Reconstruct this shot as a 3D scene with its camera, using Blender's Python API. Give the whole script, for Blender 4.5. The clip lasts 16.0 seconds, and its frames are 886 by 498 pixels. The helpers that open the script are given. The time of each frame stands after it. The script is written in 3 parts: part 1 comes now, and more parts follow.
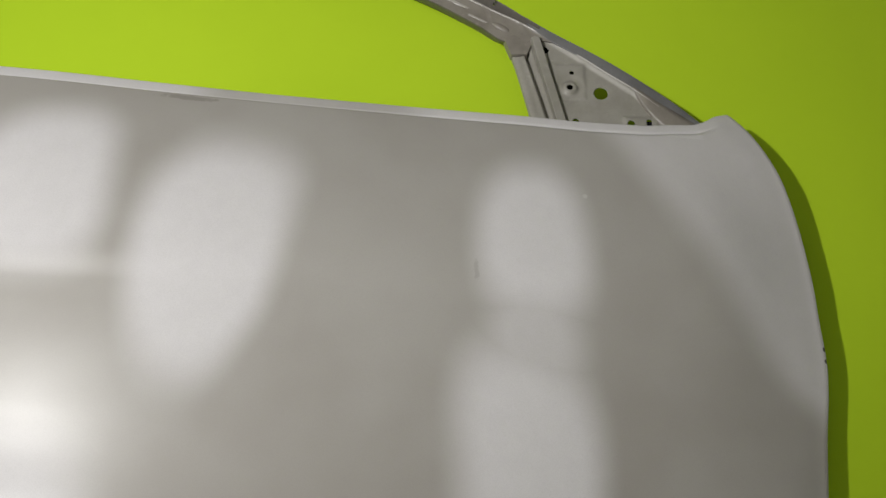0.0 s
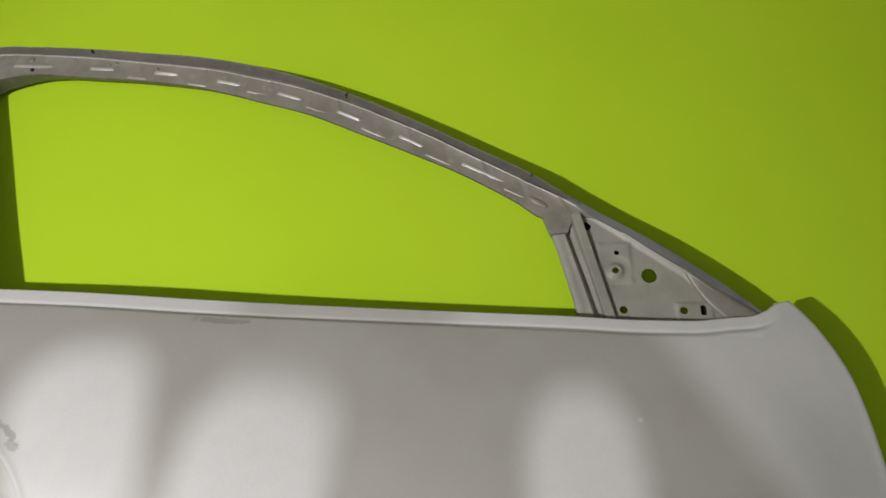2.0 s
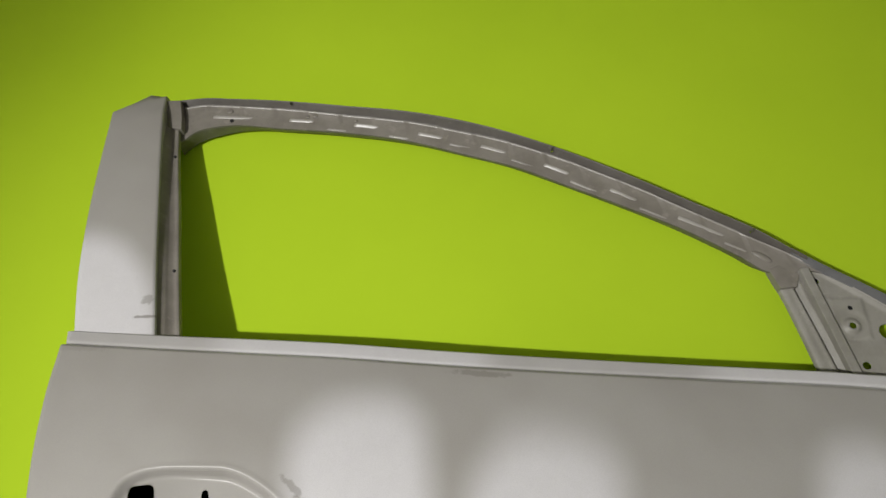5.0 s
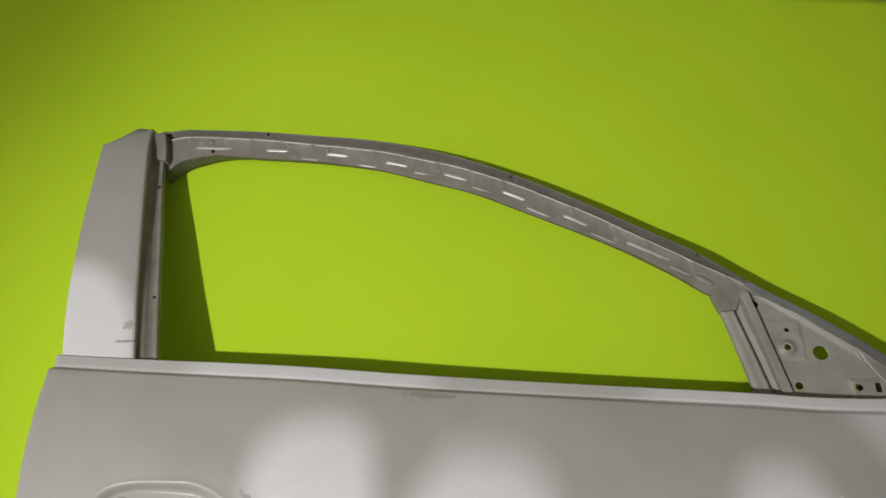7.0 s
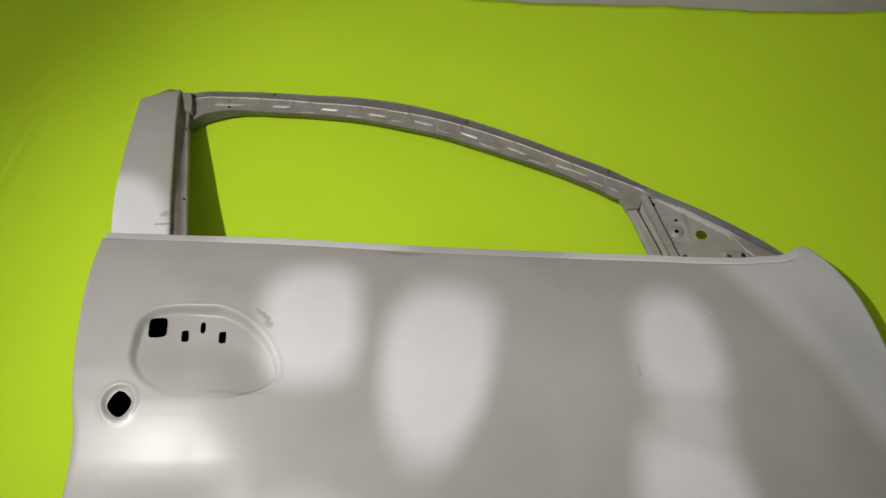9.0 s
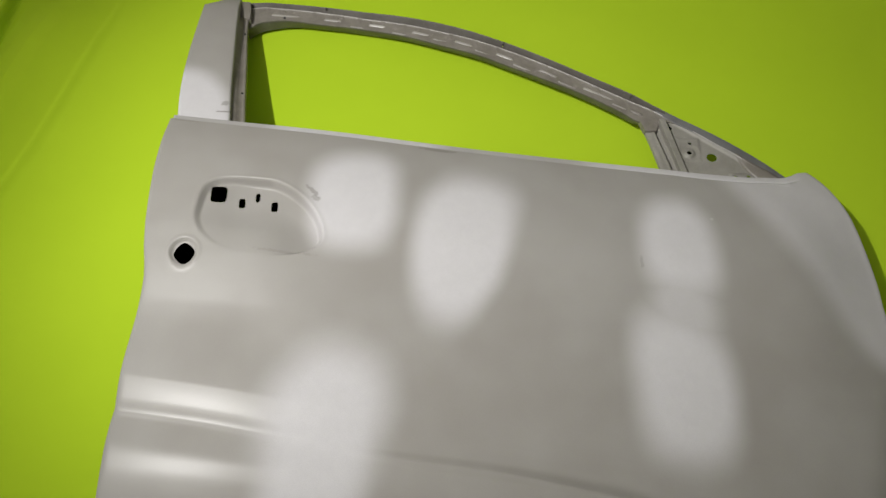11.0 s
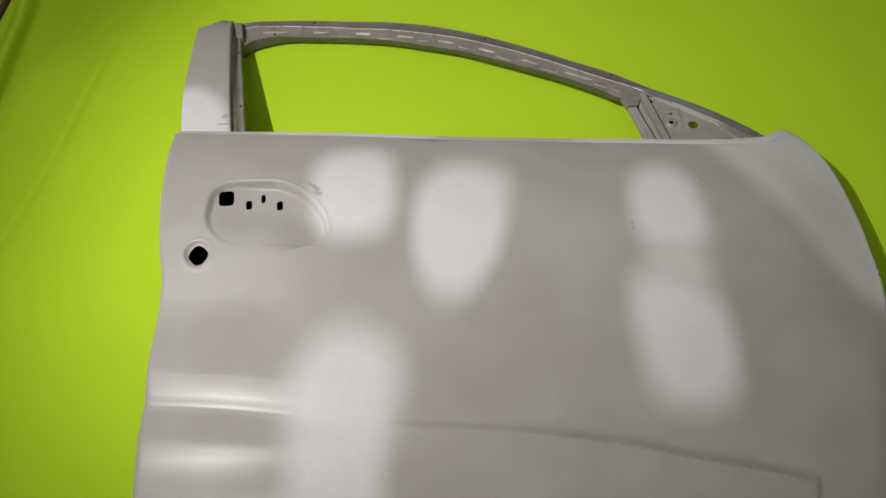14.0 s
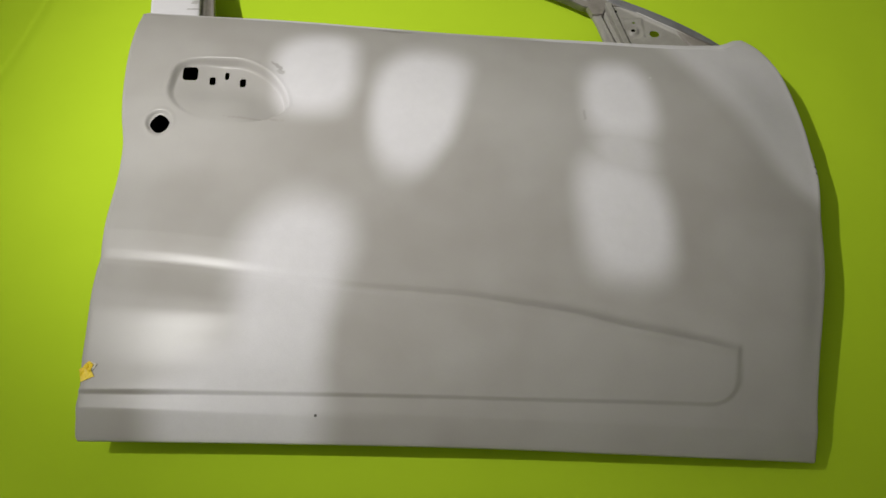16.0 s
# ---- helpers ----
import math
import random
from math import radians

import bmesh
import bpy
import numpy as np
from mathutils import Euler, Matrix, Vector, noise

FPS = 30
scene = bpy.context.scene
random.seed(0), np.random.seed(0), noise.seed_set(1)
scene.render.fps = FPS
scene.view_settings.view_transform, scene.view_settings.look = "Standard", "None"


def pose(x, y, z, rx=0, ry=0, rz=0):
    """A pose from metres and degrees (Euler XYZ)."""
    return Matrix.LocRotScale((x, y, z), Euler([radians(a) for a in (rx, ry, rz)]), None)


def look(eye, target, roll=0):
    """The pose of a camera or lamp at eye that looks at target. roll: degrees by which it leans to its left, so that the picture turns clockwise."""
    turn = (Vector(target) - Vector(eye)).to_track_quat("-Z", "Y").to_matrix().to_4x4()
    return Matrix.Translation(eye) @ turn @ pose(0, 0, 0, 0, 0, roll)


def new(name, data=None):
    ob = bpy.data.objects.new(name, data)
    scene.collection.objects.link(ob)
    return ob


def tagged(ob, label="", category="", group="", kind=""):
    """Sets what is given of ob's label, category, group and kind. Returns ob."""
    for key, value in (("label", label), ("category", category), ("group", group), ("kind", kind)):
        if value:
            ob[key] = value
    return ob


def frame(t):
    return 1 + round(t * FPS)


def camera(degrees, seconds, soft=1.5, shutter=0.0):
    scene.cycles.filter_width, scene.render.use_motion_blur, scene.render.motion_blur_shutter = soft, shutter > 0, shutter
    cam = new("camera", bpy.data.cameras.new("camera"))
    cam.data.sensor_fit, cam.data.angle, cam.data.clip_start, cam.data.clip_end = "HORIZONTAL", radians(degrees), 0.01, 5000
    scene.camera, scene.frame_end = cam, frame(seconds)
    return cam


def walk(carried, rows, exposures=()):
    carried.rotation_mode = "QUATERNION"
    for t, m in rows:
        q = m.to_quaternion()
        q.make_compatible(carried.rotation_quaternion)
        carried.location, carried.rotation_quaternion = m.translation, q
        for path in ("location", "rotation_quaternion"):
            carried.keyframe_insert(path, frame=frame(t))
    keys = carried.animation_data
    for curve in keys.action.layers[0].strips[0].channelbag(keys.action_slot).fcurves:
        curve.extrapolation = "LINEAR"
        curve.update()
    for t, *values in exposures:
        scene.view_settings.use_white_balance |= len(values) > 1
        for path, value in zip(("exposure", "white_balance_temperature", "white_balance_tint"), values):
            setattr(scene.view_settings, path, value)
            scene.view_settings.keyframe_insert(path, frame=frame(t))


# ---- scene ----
cam = camera(67.0, 16.0)
PATH = [
    (0, (0.027, 0.031, 0.721), (0.069, 0.759, -1.142), 5.1),
    (0.5, (0.041, 0.076, 0.727), (0.036, 0.802, -1.137), 0.8),
    (1, (0.045, 0.12, 0.722), (0.047, 0.82, -1.152), 1.1),
    (1.5, (0.039, 0.186, 0.75), (0.018, 0.88, -1.126), -2.2),
    (2, (0.017, 0.243, 0.766), (-0.044, 0.992, -1.087), -4.7),
    (2.5, (0.012, 0.248, 0.759), (-0.056, 1.006, -1.091), -4.5),
    (3, (-0.02, 0.258, 0.761), (-0.081, 1.008, -1.092), -2.9),
    (3.5, (-0.131, 0.258, 0.764), (-0.112, 1.052, -1.071), 1.9),
    (4, (-0.235, 0.252, 0.767), (-0.196, 1.084, -1.052), 2.8),
    (4.5, (-0.255, 0.238, 0.769), (-0.277, 1.127, -1.022), -1.0),
    (6.8, (-0.195, 0.287, 0.832), (-0.275, 1.123, -0.983), -5.5),
    (7, (-0.17, 0.262, 0.84), (-0.291, 1.117, -0.964), -7.6),
    (7.5, (-0.115, 0.164, 0.863), (-0.262, 1.121, -0.887), -6.9),
    (8, (-0.106, 0.066, 0.897), (-0.268, 1.062, -0.83), -6.3),
    (8.5, (-0.156, -0.01, 0.903), (-0.169, 0.988, -0.831), -3.3),
    (9, (-0.162, -0.086, 0.912), (-0.186, 1.009, -0.762), -1.6),
    (9.2, (-0.147, -0.115, 0.916), (-0.195, 0.987, -0.753), -2.8),
    (11.3, (-0.17, -0.256, 0.942), (-0.261, 0.754, -0.782), 0.4),
    (11.5, (-0.161, -0.265, 0.936), (-0.277, 0.75, -0.783), -0.2),
    (12, (-0.177, -0.263, 0.936), (-0.336, 0.689, -0.816), -1.6),
    (12.5, (-0.194, -0.273, 0.929), (-0.345, 0.695, -0.815), -1.5),
    (13, (-0.189, -0.274, 0.925), (-0.3, 0.709, -0.813), -1.3),
    (13.5, (-0.177, -0.288, 0.941), (-0.306, 0.722, -0.779), -3.7),
    (14, (-0.153, -0.31, 0.952), (-0.262, 0.752, -0.739), -6.4),
    (14.5, (-0.121, -0.333, 0.955), (-0.21, 0.727, -0.739), -7.0),
    (15, (-0.096, -0.357, 0.946), (-0.197, 0.662, -0.772), -4.7),
    (15.5, (-0.095, -0.4, 0.93), (-0.164, 0.602, -0.799), -2.7),
    (16, (-0.1, -0.446, 0.904), (-0.173, 0.552, -0.828), -2.3),
]
walk(cam, [(t, look(eye, target, roll)) for t, eye, target, roll in PATH],
     exposures=[(0.0, -0.08), (2.0, -0.07), (4.5, -0.12), (7.0, -0.12), (9.0, -0.07), (12.5, -0.05), (14.0, -0.05), (16.0, 0.0)])


# ---------------- light ----------------
world = bpy.data.worlds.new("world")
scene.world = world
world.use_nodes = True
world.node_tree.nodes["Background"].inputs[0].default_value = (0.9, 0.95, 1.0, 1)
world.node_tree.nodes["Background"].inputs[1].default_value = 0.05

# one lamp stands over the rear side of the door, its beam towards the middle
lamp = new("work_lamp", bpy.data.lights.new("work_lamp", "SPOT"))
lamp.data.energy = 129
lamp.data.shadow_soft_size = 0.022
lamp.data.spot_size = radians(53)
lamp.data.spot_blend = 1.0
lamp.data.color = (1.0, 0.985, 0.965)
lamp.matrix_world = look((-1.15, -0.20, 1.80), (-0.18, 0.54, 0.0))
# unseen fill light added at the lamp's place, to lift the shadows
shade = new("fill_light", bpy.data.lights.new("fill_light", "POINT"))
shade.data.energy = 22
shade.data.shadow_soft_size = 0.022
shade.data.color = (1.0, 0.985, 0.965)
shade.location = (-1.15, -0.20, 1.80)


# ---------------- materials ----------------
class Nodes:
    """Short hand for building node materials."""

    def __init__(self, name):
        self.mat = bpy.data.materials.new(name)
        self.mat.use_nodes = True
        self.tree = self.mat.node_tree
        self.bsdf = self.tree.nodes["Principled BSDF"]
        self.pos = self.tree.nodes.new("ShaderNodeTexCoord").outputs["Object"]

    def node(self, kind, **values):
        n = self.tree.nodes.new(kind)
        for k, v in values.items():
            n.inputs[k.replace("_", " ")].default_value = v
        return n

    def link(self, a, b):
        self.tree.links.new(a, b)

    def math(self, op, a, b=None, c=None, clamp=False):
        n = self.tree.nodes.new("ShaderNodeMath")
        n.operation, n.use_clamp = op, clamp
        for i, v in enumerate((a, b, c)):
            if v is None:
                continue
            if isinstance(v, (int, float)):
                n.inputs[i].default_value = v
            else:
                self.link(v, n.inputs[i])
        return n.outputs[0]

    def noise(self, scale, detail=4.0, rough=0.55, vec=None):
        n = self.node("ShaderNodeTexNoise", Scale=scale, Detail=detail, Roughness=rough)
        self.link(vec or self.pos, n.inputs["Vector"])
        return n.outputs["Fac"]

    def ramp(self, fac, lo, hi, a=0.0, b=1.0):
        n = self.node("ShaderNodeMapRange", From_Min=lo, From_Max=hi, To_Min=a, To_Max=b)
        n.interpolation_type = "SMOOTHSTEP"
        self.link(fac, n.inputs["Value"])
        return n.outputs["Result"]

    def mix(self, fac, a, b):
        n = self.tree.nodes.new("ShaderNodeMix")
        n.data_type = "RGBA"
        for s, v in ((n.inputs["Factor"], fac), (n.inputs[6], a), (n.inputs[7], b)):
            if isinstance(v, (int, float)):
                s.default_value = v
            elif isinstance(v, tuple):
                s.default_value = (*v, 1)
            else:
                self.link(v, s)
        return n.outputs[2]

    def bump(self, height, strength, distance):
        n = self.node("ShaderNodeBump", Strength=strength, Distance=distance)
        self.link(height, n.inputs["Height"])
        self.link(n.outputs["Normal"], self.bsdf.inputs["Normal"])

    def xy(self):
        n = self.tree.nodes.new("ShaderNodeSeparateXYZ")
        self.link(self.pos, n.inputs[0])
        return n.outputs[0], n.outputs[1]

    def ellipse(self, x, y, cx, cy, rx, ry, turn=0.0, power=2.4, taper=0.0):
        """1 in the middle, about 0 on the rim: how far inside a rounded patch."""
        c, s = math.cos(radians(turn)), math.sin(radians(turn))
        dx, dy = self.math("SUBTRACT", x, cx), self.math("SUBTRACT", y, cy)
        u = self.math("ADD", self.math("MULTIPLY", dx, c / rx), self.math("MULTIPLY", dy, s / rx))
        v = self.math("ADD", self.math("MULTIPLY", dx, -s / ry), self.math("MULTIPLY", dy, c / ry))
        if taper:
            u = self.math("DIVIDE", u, self.math("MULTIPLY_ADD", v, taper, 1.0))
        u = self.math("POWER", self.math("ABSOLUTE", u), power)
        v = self.math("POWER", self.math("ABSOLUTE", v), power)
        r = self.math("POWER", self.math("ADD", u, v), 1.0 / power)
        return self.math("SUBTRACT", 1.0, r)


def door_paint():
    """Grey primer with pale, soft-edged sprayed repair patches, smudges and scuffs."""
    m = Nodes("door_primer")
    x, y = m.xy()
    warp = m.math("MULTIPLY", m.math("SUBTRACT", m.noise(4.5, 1.5), 0.5), 0.05)
    wx, wy = m.math("ADD", x, warp), m.math("ADD", y, m.math("MULTIPLY", warp, -0.8))
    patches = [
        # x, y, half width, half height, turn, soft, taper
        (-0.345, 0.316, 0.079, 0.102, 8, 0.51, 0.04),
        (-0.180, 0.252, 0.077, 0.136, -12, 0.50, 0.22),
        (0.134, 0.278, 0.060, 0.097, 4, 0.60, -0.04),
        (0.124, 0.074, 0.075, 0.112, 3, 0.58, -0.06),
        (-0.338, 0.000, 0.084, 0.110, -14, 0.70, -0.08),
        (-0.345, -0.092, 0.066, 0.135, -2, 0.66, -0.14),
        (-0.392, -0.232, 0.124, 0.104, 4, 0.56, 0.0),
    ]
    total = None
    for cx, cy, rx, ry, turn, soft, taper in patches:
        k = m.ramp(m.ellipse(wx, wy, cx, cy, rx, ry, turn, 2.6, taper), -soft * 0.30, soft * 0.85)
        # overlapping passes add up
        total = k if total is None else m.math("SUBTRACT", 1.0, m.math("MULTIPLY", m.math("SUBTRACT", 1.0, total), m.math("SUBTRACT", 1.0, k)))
    # a thin pass between the two front patches
    thin = m.ramp(m.ellipse(wx, wy, 0.136, 0.180, 0.056, 0.070, 0, 2.2), -0.1, 0.7, 0.0, 0.70)
    total = m.math("MAXIMUM", total, thin)
    # the front corner, sprayed up to a slanting line
    d = m.math("ADD", m.math("MULTIPLY", m.math("SUBTRACT", wx, 0.298), 0.863), m.math("MULTIPLY", m.math("SUBTRACT", wy, 0.280), 0.505))
    low = m.math("MULTIPLY_ADD", m.math("SUBTRACT", wx, 0.36), 0.6, wy)
    front = m.math("MULTIPLY", m.ramp(d, -0.024, 0.028), m.ramp(low, 0.128, 0.180))
    total = m.math("MAXIMUM", total, m.math("MULTIPLY", front, 0.74))
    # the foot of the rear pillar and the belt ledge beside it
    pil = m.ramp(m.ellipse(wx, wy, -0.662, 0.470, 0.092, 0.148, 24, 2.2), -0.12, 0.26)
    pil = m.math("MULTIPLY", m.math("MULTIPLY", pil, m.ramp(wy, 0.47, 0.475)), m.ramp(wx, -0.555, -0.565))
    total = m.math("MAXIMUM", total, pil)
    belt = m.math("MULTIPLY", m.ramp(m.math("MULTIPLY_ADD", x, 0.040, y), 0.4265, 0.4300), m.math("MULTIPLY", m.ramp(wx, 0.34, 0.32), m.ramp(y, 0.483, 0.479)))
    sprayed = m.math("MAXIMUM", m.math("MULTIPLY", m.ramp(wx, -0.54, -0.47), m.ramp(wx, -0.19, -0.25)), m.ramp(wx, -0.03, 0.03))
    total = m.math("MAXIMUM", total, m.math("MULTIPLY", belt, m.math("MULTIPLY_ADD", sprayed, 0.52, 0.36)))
    cloud = m.math("ADD", m.math("MULTIPLY", m.noise(3.2, 3.0, 0.6), 0.80), m.math("MULTIPLY", m.noise(13.0, 5.0, 0.6), 0.20))
    grain = m.noise(900.0, 2.0, 0.6)
    fine = m.noise(60.0, 6.0, 0.65)
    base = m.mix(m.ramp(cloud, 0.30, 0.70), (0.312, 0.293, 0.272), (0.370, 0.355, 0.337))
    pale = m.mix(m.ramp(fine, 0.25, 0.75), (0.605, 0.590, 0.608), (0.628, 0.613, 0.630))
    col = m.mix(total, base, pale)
    col = m.mix(m.math("MULTIPLY", m.ramp(grain, 0.35, 0.75), 0.10), col, (0.20, 0.19, 0.17))
    # grey rubbed marks by the handle recess, on the pillar and on the belt
    for cx, cy, rx, ry, turn, amount in (
        (-0.404, 0.316, 0.019, 0.0040, -42, 0.5), (-0.397, 0.303, 0.010, 0.005, -35, 0.4),
        (-0.596, 0.515, 0.009, 0.007, 20, 0.5), (-0.594, 0.494, 0.016, 0.0022, 4, 0.7),
        (-0.232, 0.430, 0.035, 0.004, -3, 0.55), (0.073, 0.245, 0.003, 0.012, 3, 0.28), (-0.640, 0.452, 0.03, 0.006, 0, 0.25),
        (-0.43, 0.215, 0.05, 0.003, -2, 0.25),
    ):
        k = m.ramp(m.math("ADD", m.ellipse(x, y, cx, cy, rx, ry, turn), m.math("MULTIPLY", m.math("SUBTRACT", m.noise(160.0, 4.0), 0.5), 1.6)), 0.0, 0.5, 0.0, amount)
        col = m.mix(k, col, (0.19, 0.175, 0.155))
    for cx, cy, r in ((-0.287, -0.2125, 0.0022), (0.4255, 0.190, 0.003), (0.4250, 0.178, 0.0028), (0.183, 0.331, 0.003)):
        k = m.ramp(m.ellipse(x, y, cx, cy, r, r), 0.0, 0.4)
        col = m.mix(k, col, (0.06, 0.055, 0.05) if r < 0.0029 or cx > 0.3 else (0.47, 0.465, 0.45))
    m.link(col, m.bsdf.inputs["Base Color"])
    rough = m.math("ADD", m.math("MULTIPLY", fine, 0.04), m.math("MULTIPLY_ADD", total, 0.05, 0.56))
    m.link(rough, m.bsdf.inputs["Roughness"])
    m.link(m.math("MULTIPLY_ADD", total, -0.05, 0.25), m.bsdf.inputs["Specular IOR Level"])
    m.link(m.math("MULTIPLY_ADD", total, -0.02, 0.02), m.bsdf.inputs["Metallic"])
    m.link(m.math("MULTIPLY_ADD", total, -0.22, 0.36), m.bsdf.inputs["Coat Weight"])
    m.bsdf.inputs["Coat Roughness"].default_value = 0.29
    h = m.math("ADD", m.math("MULTIPLY", grain, 0.25), m.noise(14.0, 2.0))
    m.bump(h, 0.05, 0.002)
    return m.mat


def steel_primer(name, a, b, rough, spec=0.5, grime=0.3):
    """Grey electro-coat on pressed steel, with smears and streaks."""
    m = Nodes(name)
    cloud, fine = m.noise(22.0, 5.0, 0.65), m.noise(180.0, 5.0, 0.7)
    col = m.mix(m.ramp(cloud, 0.3, 0.7), a, b)
    col = m.mix(m.math("MULTIPLY", m.ramp(fine, 0.55, 0.78), grime), col, tuple(0.45 * v for v in a))
    col = m.mix(m.math("MULTIPLY", m.ramp(m.noise(75.0, 3.0), 0.62, 0.72), grime), col, tuple(min(1.5 * v, 0.8) for v in b))
    m.link(col, m.bsdf.inputs["Base Color"])
    m.link(m.math("MULTIPLY_ADD", fine, 0.2, rough), m.bsdf.inputs["Roughness"])
    m.bsdf.inputs["Specular IOR Level"].default_value = spec
    m.bump(m.math("ADD", cloud, m.math("MULTIPLY", fine, 0.2)), 0.25, 0.002)
    return m.mat


def green_fabric():
    m = Nodes("green_fabric")
    cloud = m.noise(2.2, 4.0, 0.55)
    weave = m.noise(700.0, 2.0, 0.5)
    col = m.mix(m.ramp(cloud, 0.3, 0.7), (0.440, 0.638, 0.021), (0.476, 0.680, 0.024))
    col = m.mix(m.math("MULTIPLY", weave, 0.10), col, (0.32, 0.47, 0.01))
    m.link(col, m.bsdf.inputs["Base Color"])
    m.bsdf.inputs["Roughness"].default_value = 0.85
    m.bsdf.inputs["Specular IOR Level"].default_value = 0.15
    m.bump(m.math("ADD", m.math("MULTIPLY", weave, 0.15), m.noise(6.0, 3.0)), 0.15, 0.003)
    return m.mat


def plain(name, a, b, rough, scale=6.0, spec=0.4):
    m = Nodes(name)
    col = m.mix(m.ramp(m.noise(scale, 6.0, 0.6), 0.3, 0.7), a, b)
    col = m.mix(m.math("MULTIPLY", m.noise(scale * 30, 3.0), 0.12), col, tuple(0.5 * v for v in a))
    m.link(col, m.bsdf.inputs["Base Color"])
    m.bsdf.inputs["Roughness"].default_value = rough
    m.bsdf.inputs["Specular IOR Level"].default_value = spec
    m.bump(m.noise(scale * 12, 4.0), 0.15, 0.003)
    return m.mat


def brown_wood():
    m = Nodes("brown_wood")
    n = m.node("ShaderNodeMapping")
    n.inputs["Scale"].default_value = (30, 2.5, 30)
    m.link(m.pos, n.inputs["Vector"])
    g = m.noise(3.0, 6.0, 0.65, n.outputs[0])
    m.link(m.mix(m.ramp(g, 0.3, 0.7), (0.22, 0.125, 0.070), (0.32, 0.195, 0.115)), m.bsdf.inputs["Base Color"])
    m.bsdf.inputs["Roughness"].default_value = 0.55
    m.bump(g, 0.2, 0.002)
    return m.mat


PRIMER = door_paint()
RAIL = steel_primer("rail_primer", (0.178, 0.160, 0.138), (0.238, 0.218, 0.192), 0.32, 0.5)
# darker grey than the rail, for its outer flange and undercut lip
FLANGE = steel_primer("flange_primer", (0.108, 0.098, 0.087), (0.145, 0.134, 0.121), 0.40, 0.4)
# lighter copy of the flange primer, part of its sheen put into the colour
SLOPE = steel_primer("front_slope_sheen_primer", (0.135, 0.135, 0.137), (0.190, 0.190, 0.193), 0.34, 0.6)
PLATE = steel_primer("plate_primer", (0.240, 0.228, 0.200), (0.305, 0.292, 0.262), 0.36, 0.5, 0.2)
# paler, glossier primer: glints of ribs and fold crests put into the colour
GLINT = steel_primer("glint_primer", (0.27, 0.25, 0.225), (0.34, 0.32, 0.295), 0.25, 0.8, 0.2)
# near-black that stands for the shade inside holes
DARK = plain("hole_dark", (0.012, 0.012, 0.012), (0.02, 0.02, 0.02), 0.7)
INNER = plain("inner_shell_coat", (0.10, 0.10, 0.095), (0.14, 0.14, 0.13), 0.6)
FABRIC = green_fabric()
SCREED = plain("beige_floor", (0.36, 0.34, 0.29), (0.46, 0.44, 0.385), 0.6, 3.0)
WALLS = plain("wall_paint", (0.80, 0.79, 0.77), (0.83, 0.82, 0.80), 0.8, 2.0)
WOOD = brown_wood()
PAPER = plain("torn_paper", (0.70, 0.66, 0.58), (0.8, 0.77, 0.7), 0.6, 40.0)
TAPE = plain("yellow_tape", (0.82, 0.58, 0.02), (0.88, 0.66, 0.04), 0.45, 40.0)


# ---------------- mesh helpers ----------------
def curve(pts):
    """A smooth function of the first coordinate through a few control points."""
    a = np.array(pts, float)
    a = a[np.argsort(a[:, 0])]
    x, y = a[:, 0], a[:, 1]
    d = np.diff(y) / np.diff(x)
    s = np.concatenate([[d[0]], np.where(d[1:] * d[:-1] > 0, 2 * d[1:] * d[:-1] / (d[1:] + d[:-1] + 1e-12), 0), [d[-1]]])

    def f(v):
        v = np.clip(np.asarray(v, float), x[0], x[-1])
        i = np.clip(np.searchsorted(x, v) - 1, 0, len(x) - 2)
        h = x[i + 1] - x[i]
        t = (v - x[i]) / h
        return ((1 + 2 * t) * (1 - t) ** 2 * y[i] + t * (1 - t) ** 2 * h * s[i] + t * t * (3 - 2 * t) * y[i + 1] + t * t * (t - 1) * h * s[i + 1])

    return f


def polyline(pts, n):
    """n points at even steps along a smoothed line through pts (2D or 3D)."""
    p = np.array(pts, float)
    s = np.concatenate([[0], np.cumsum(np.linalg.norm(np.diff(p, axis=0), axis=1))])
    t = np.linspace(0, s[-1], n)
    return np.stack([catmull(s, p[:, k], t) for k in range(p.shape[1])], axis=1)


def catmull(s, y, t):
    m = np.gradient(y, s)
    i = np.clip(np.searchsorted(s, t) - 1, 0, len(s) - 2)
    h = s[i + 1] - s[i]
    u = (t - s[i]) / h
    return (1 + 2 * u) * (1 - u) ** 2 * y[i] + u * (1 - u) ** 2 * h * m[i] + u * u * (3 - 2 * u) * y[i + 1] + u * u * (u - 1) * h * m[i + 1]


def smooth(e0, e1, v):
    t = np.clip((np.asarray(v, float) - e0) / (e1 - e0), 0, 1)
    return t * t * (3 - 2 * t)


def mesh_object(name, verts, faces, material, parent=None, label="", shade=True):
    me = bpy.data.meshes.new(name)
    me.from_pydata([tuple(map(float, v)) for v in verts], [], [tuple(map(int, f)) for f in faces])
    me.validate()
    me.materials.append(material)
    if shade:
        me.polygons.foreach_set("use_smooth", [True] * len(me.polygons))
    me.update()
    ob = new(name, me)
    ob.parent = parent
    return tagged(ob, label)


def loft(rows):
    """Vertices and quads of a sheet from rows of equally many points."""
    a = np.array(rows, float)
    r, c = a.shape[:2]
    idx = np.arange(r * c).reshape(r, c)
    q = np.stack([idx[:-1, :-1], idx[:-1, 1:], idx[1:, 1:], idx[1:, :-1]], axis=-1).reshape(-1, 4)
    return a.reshape(-1, 3), q


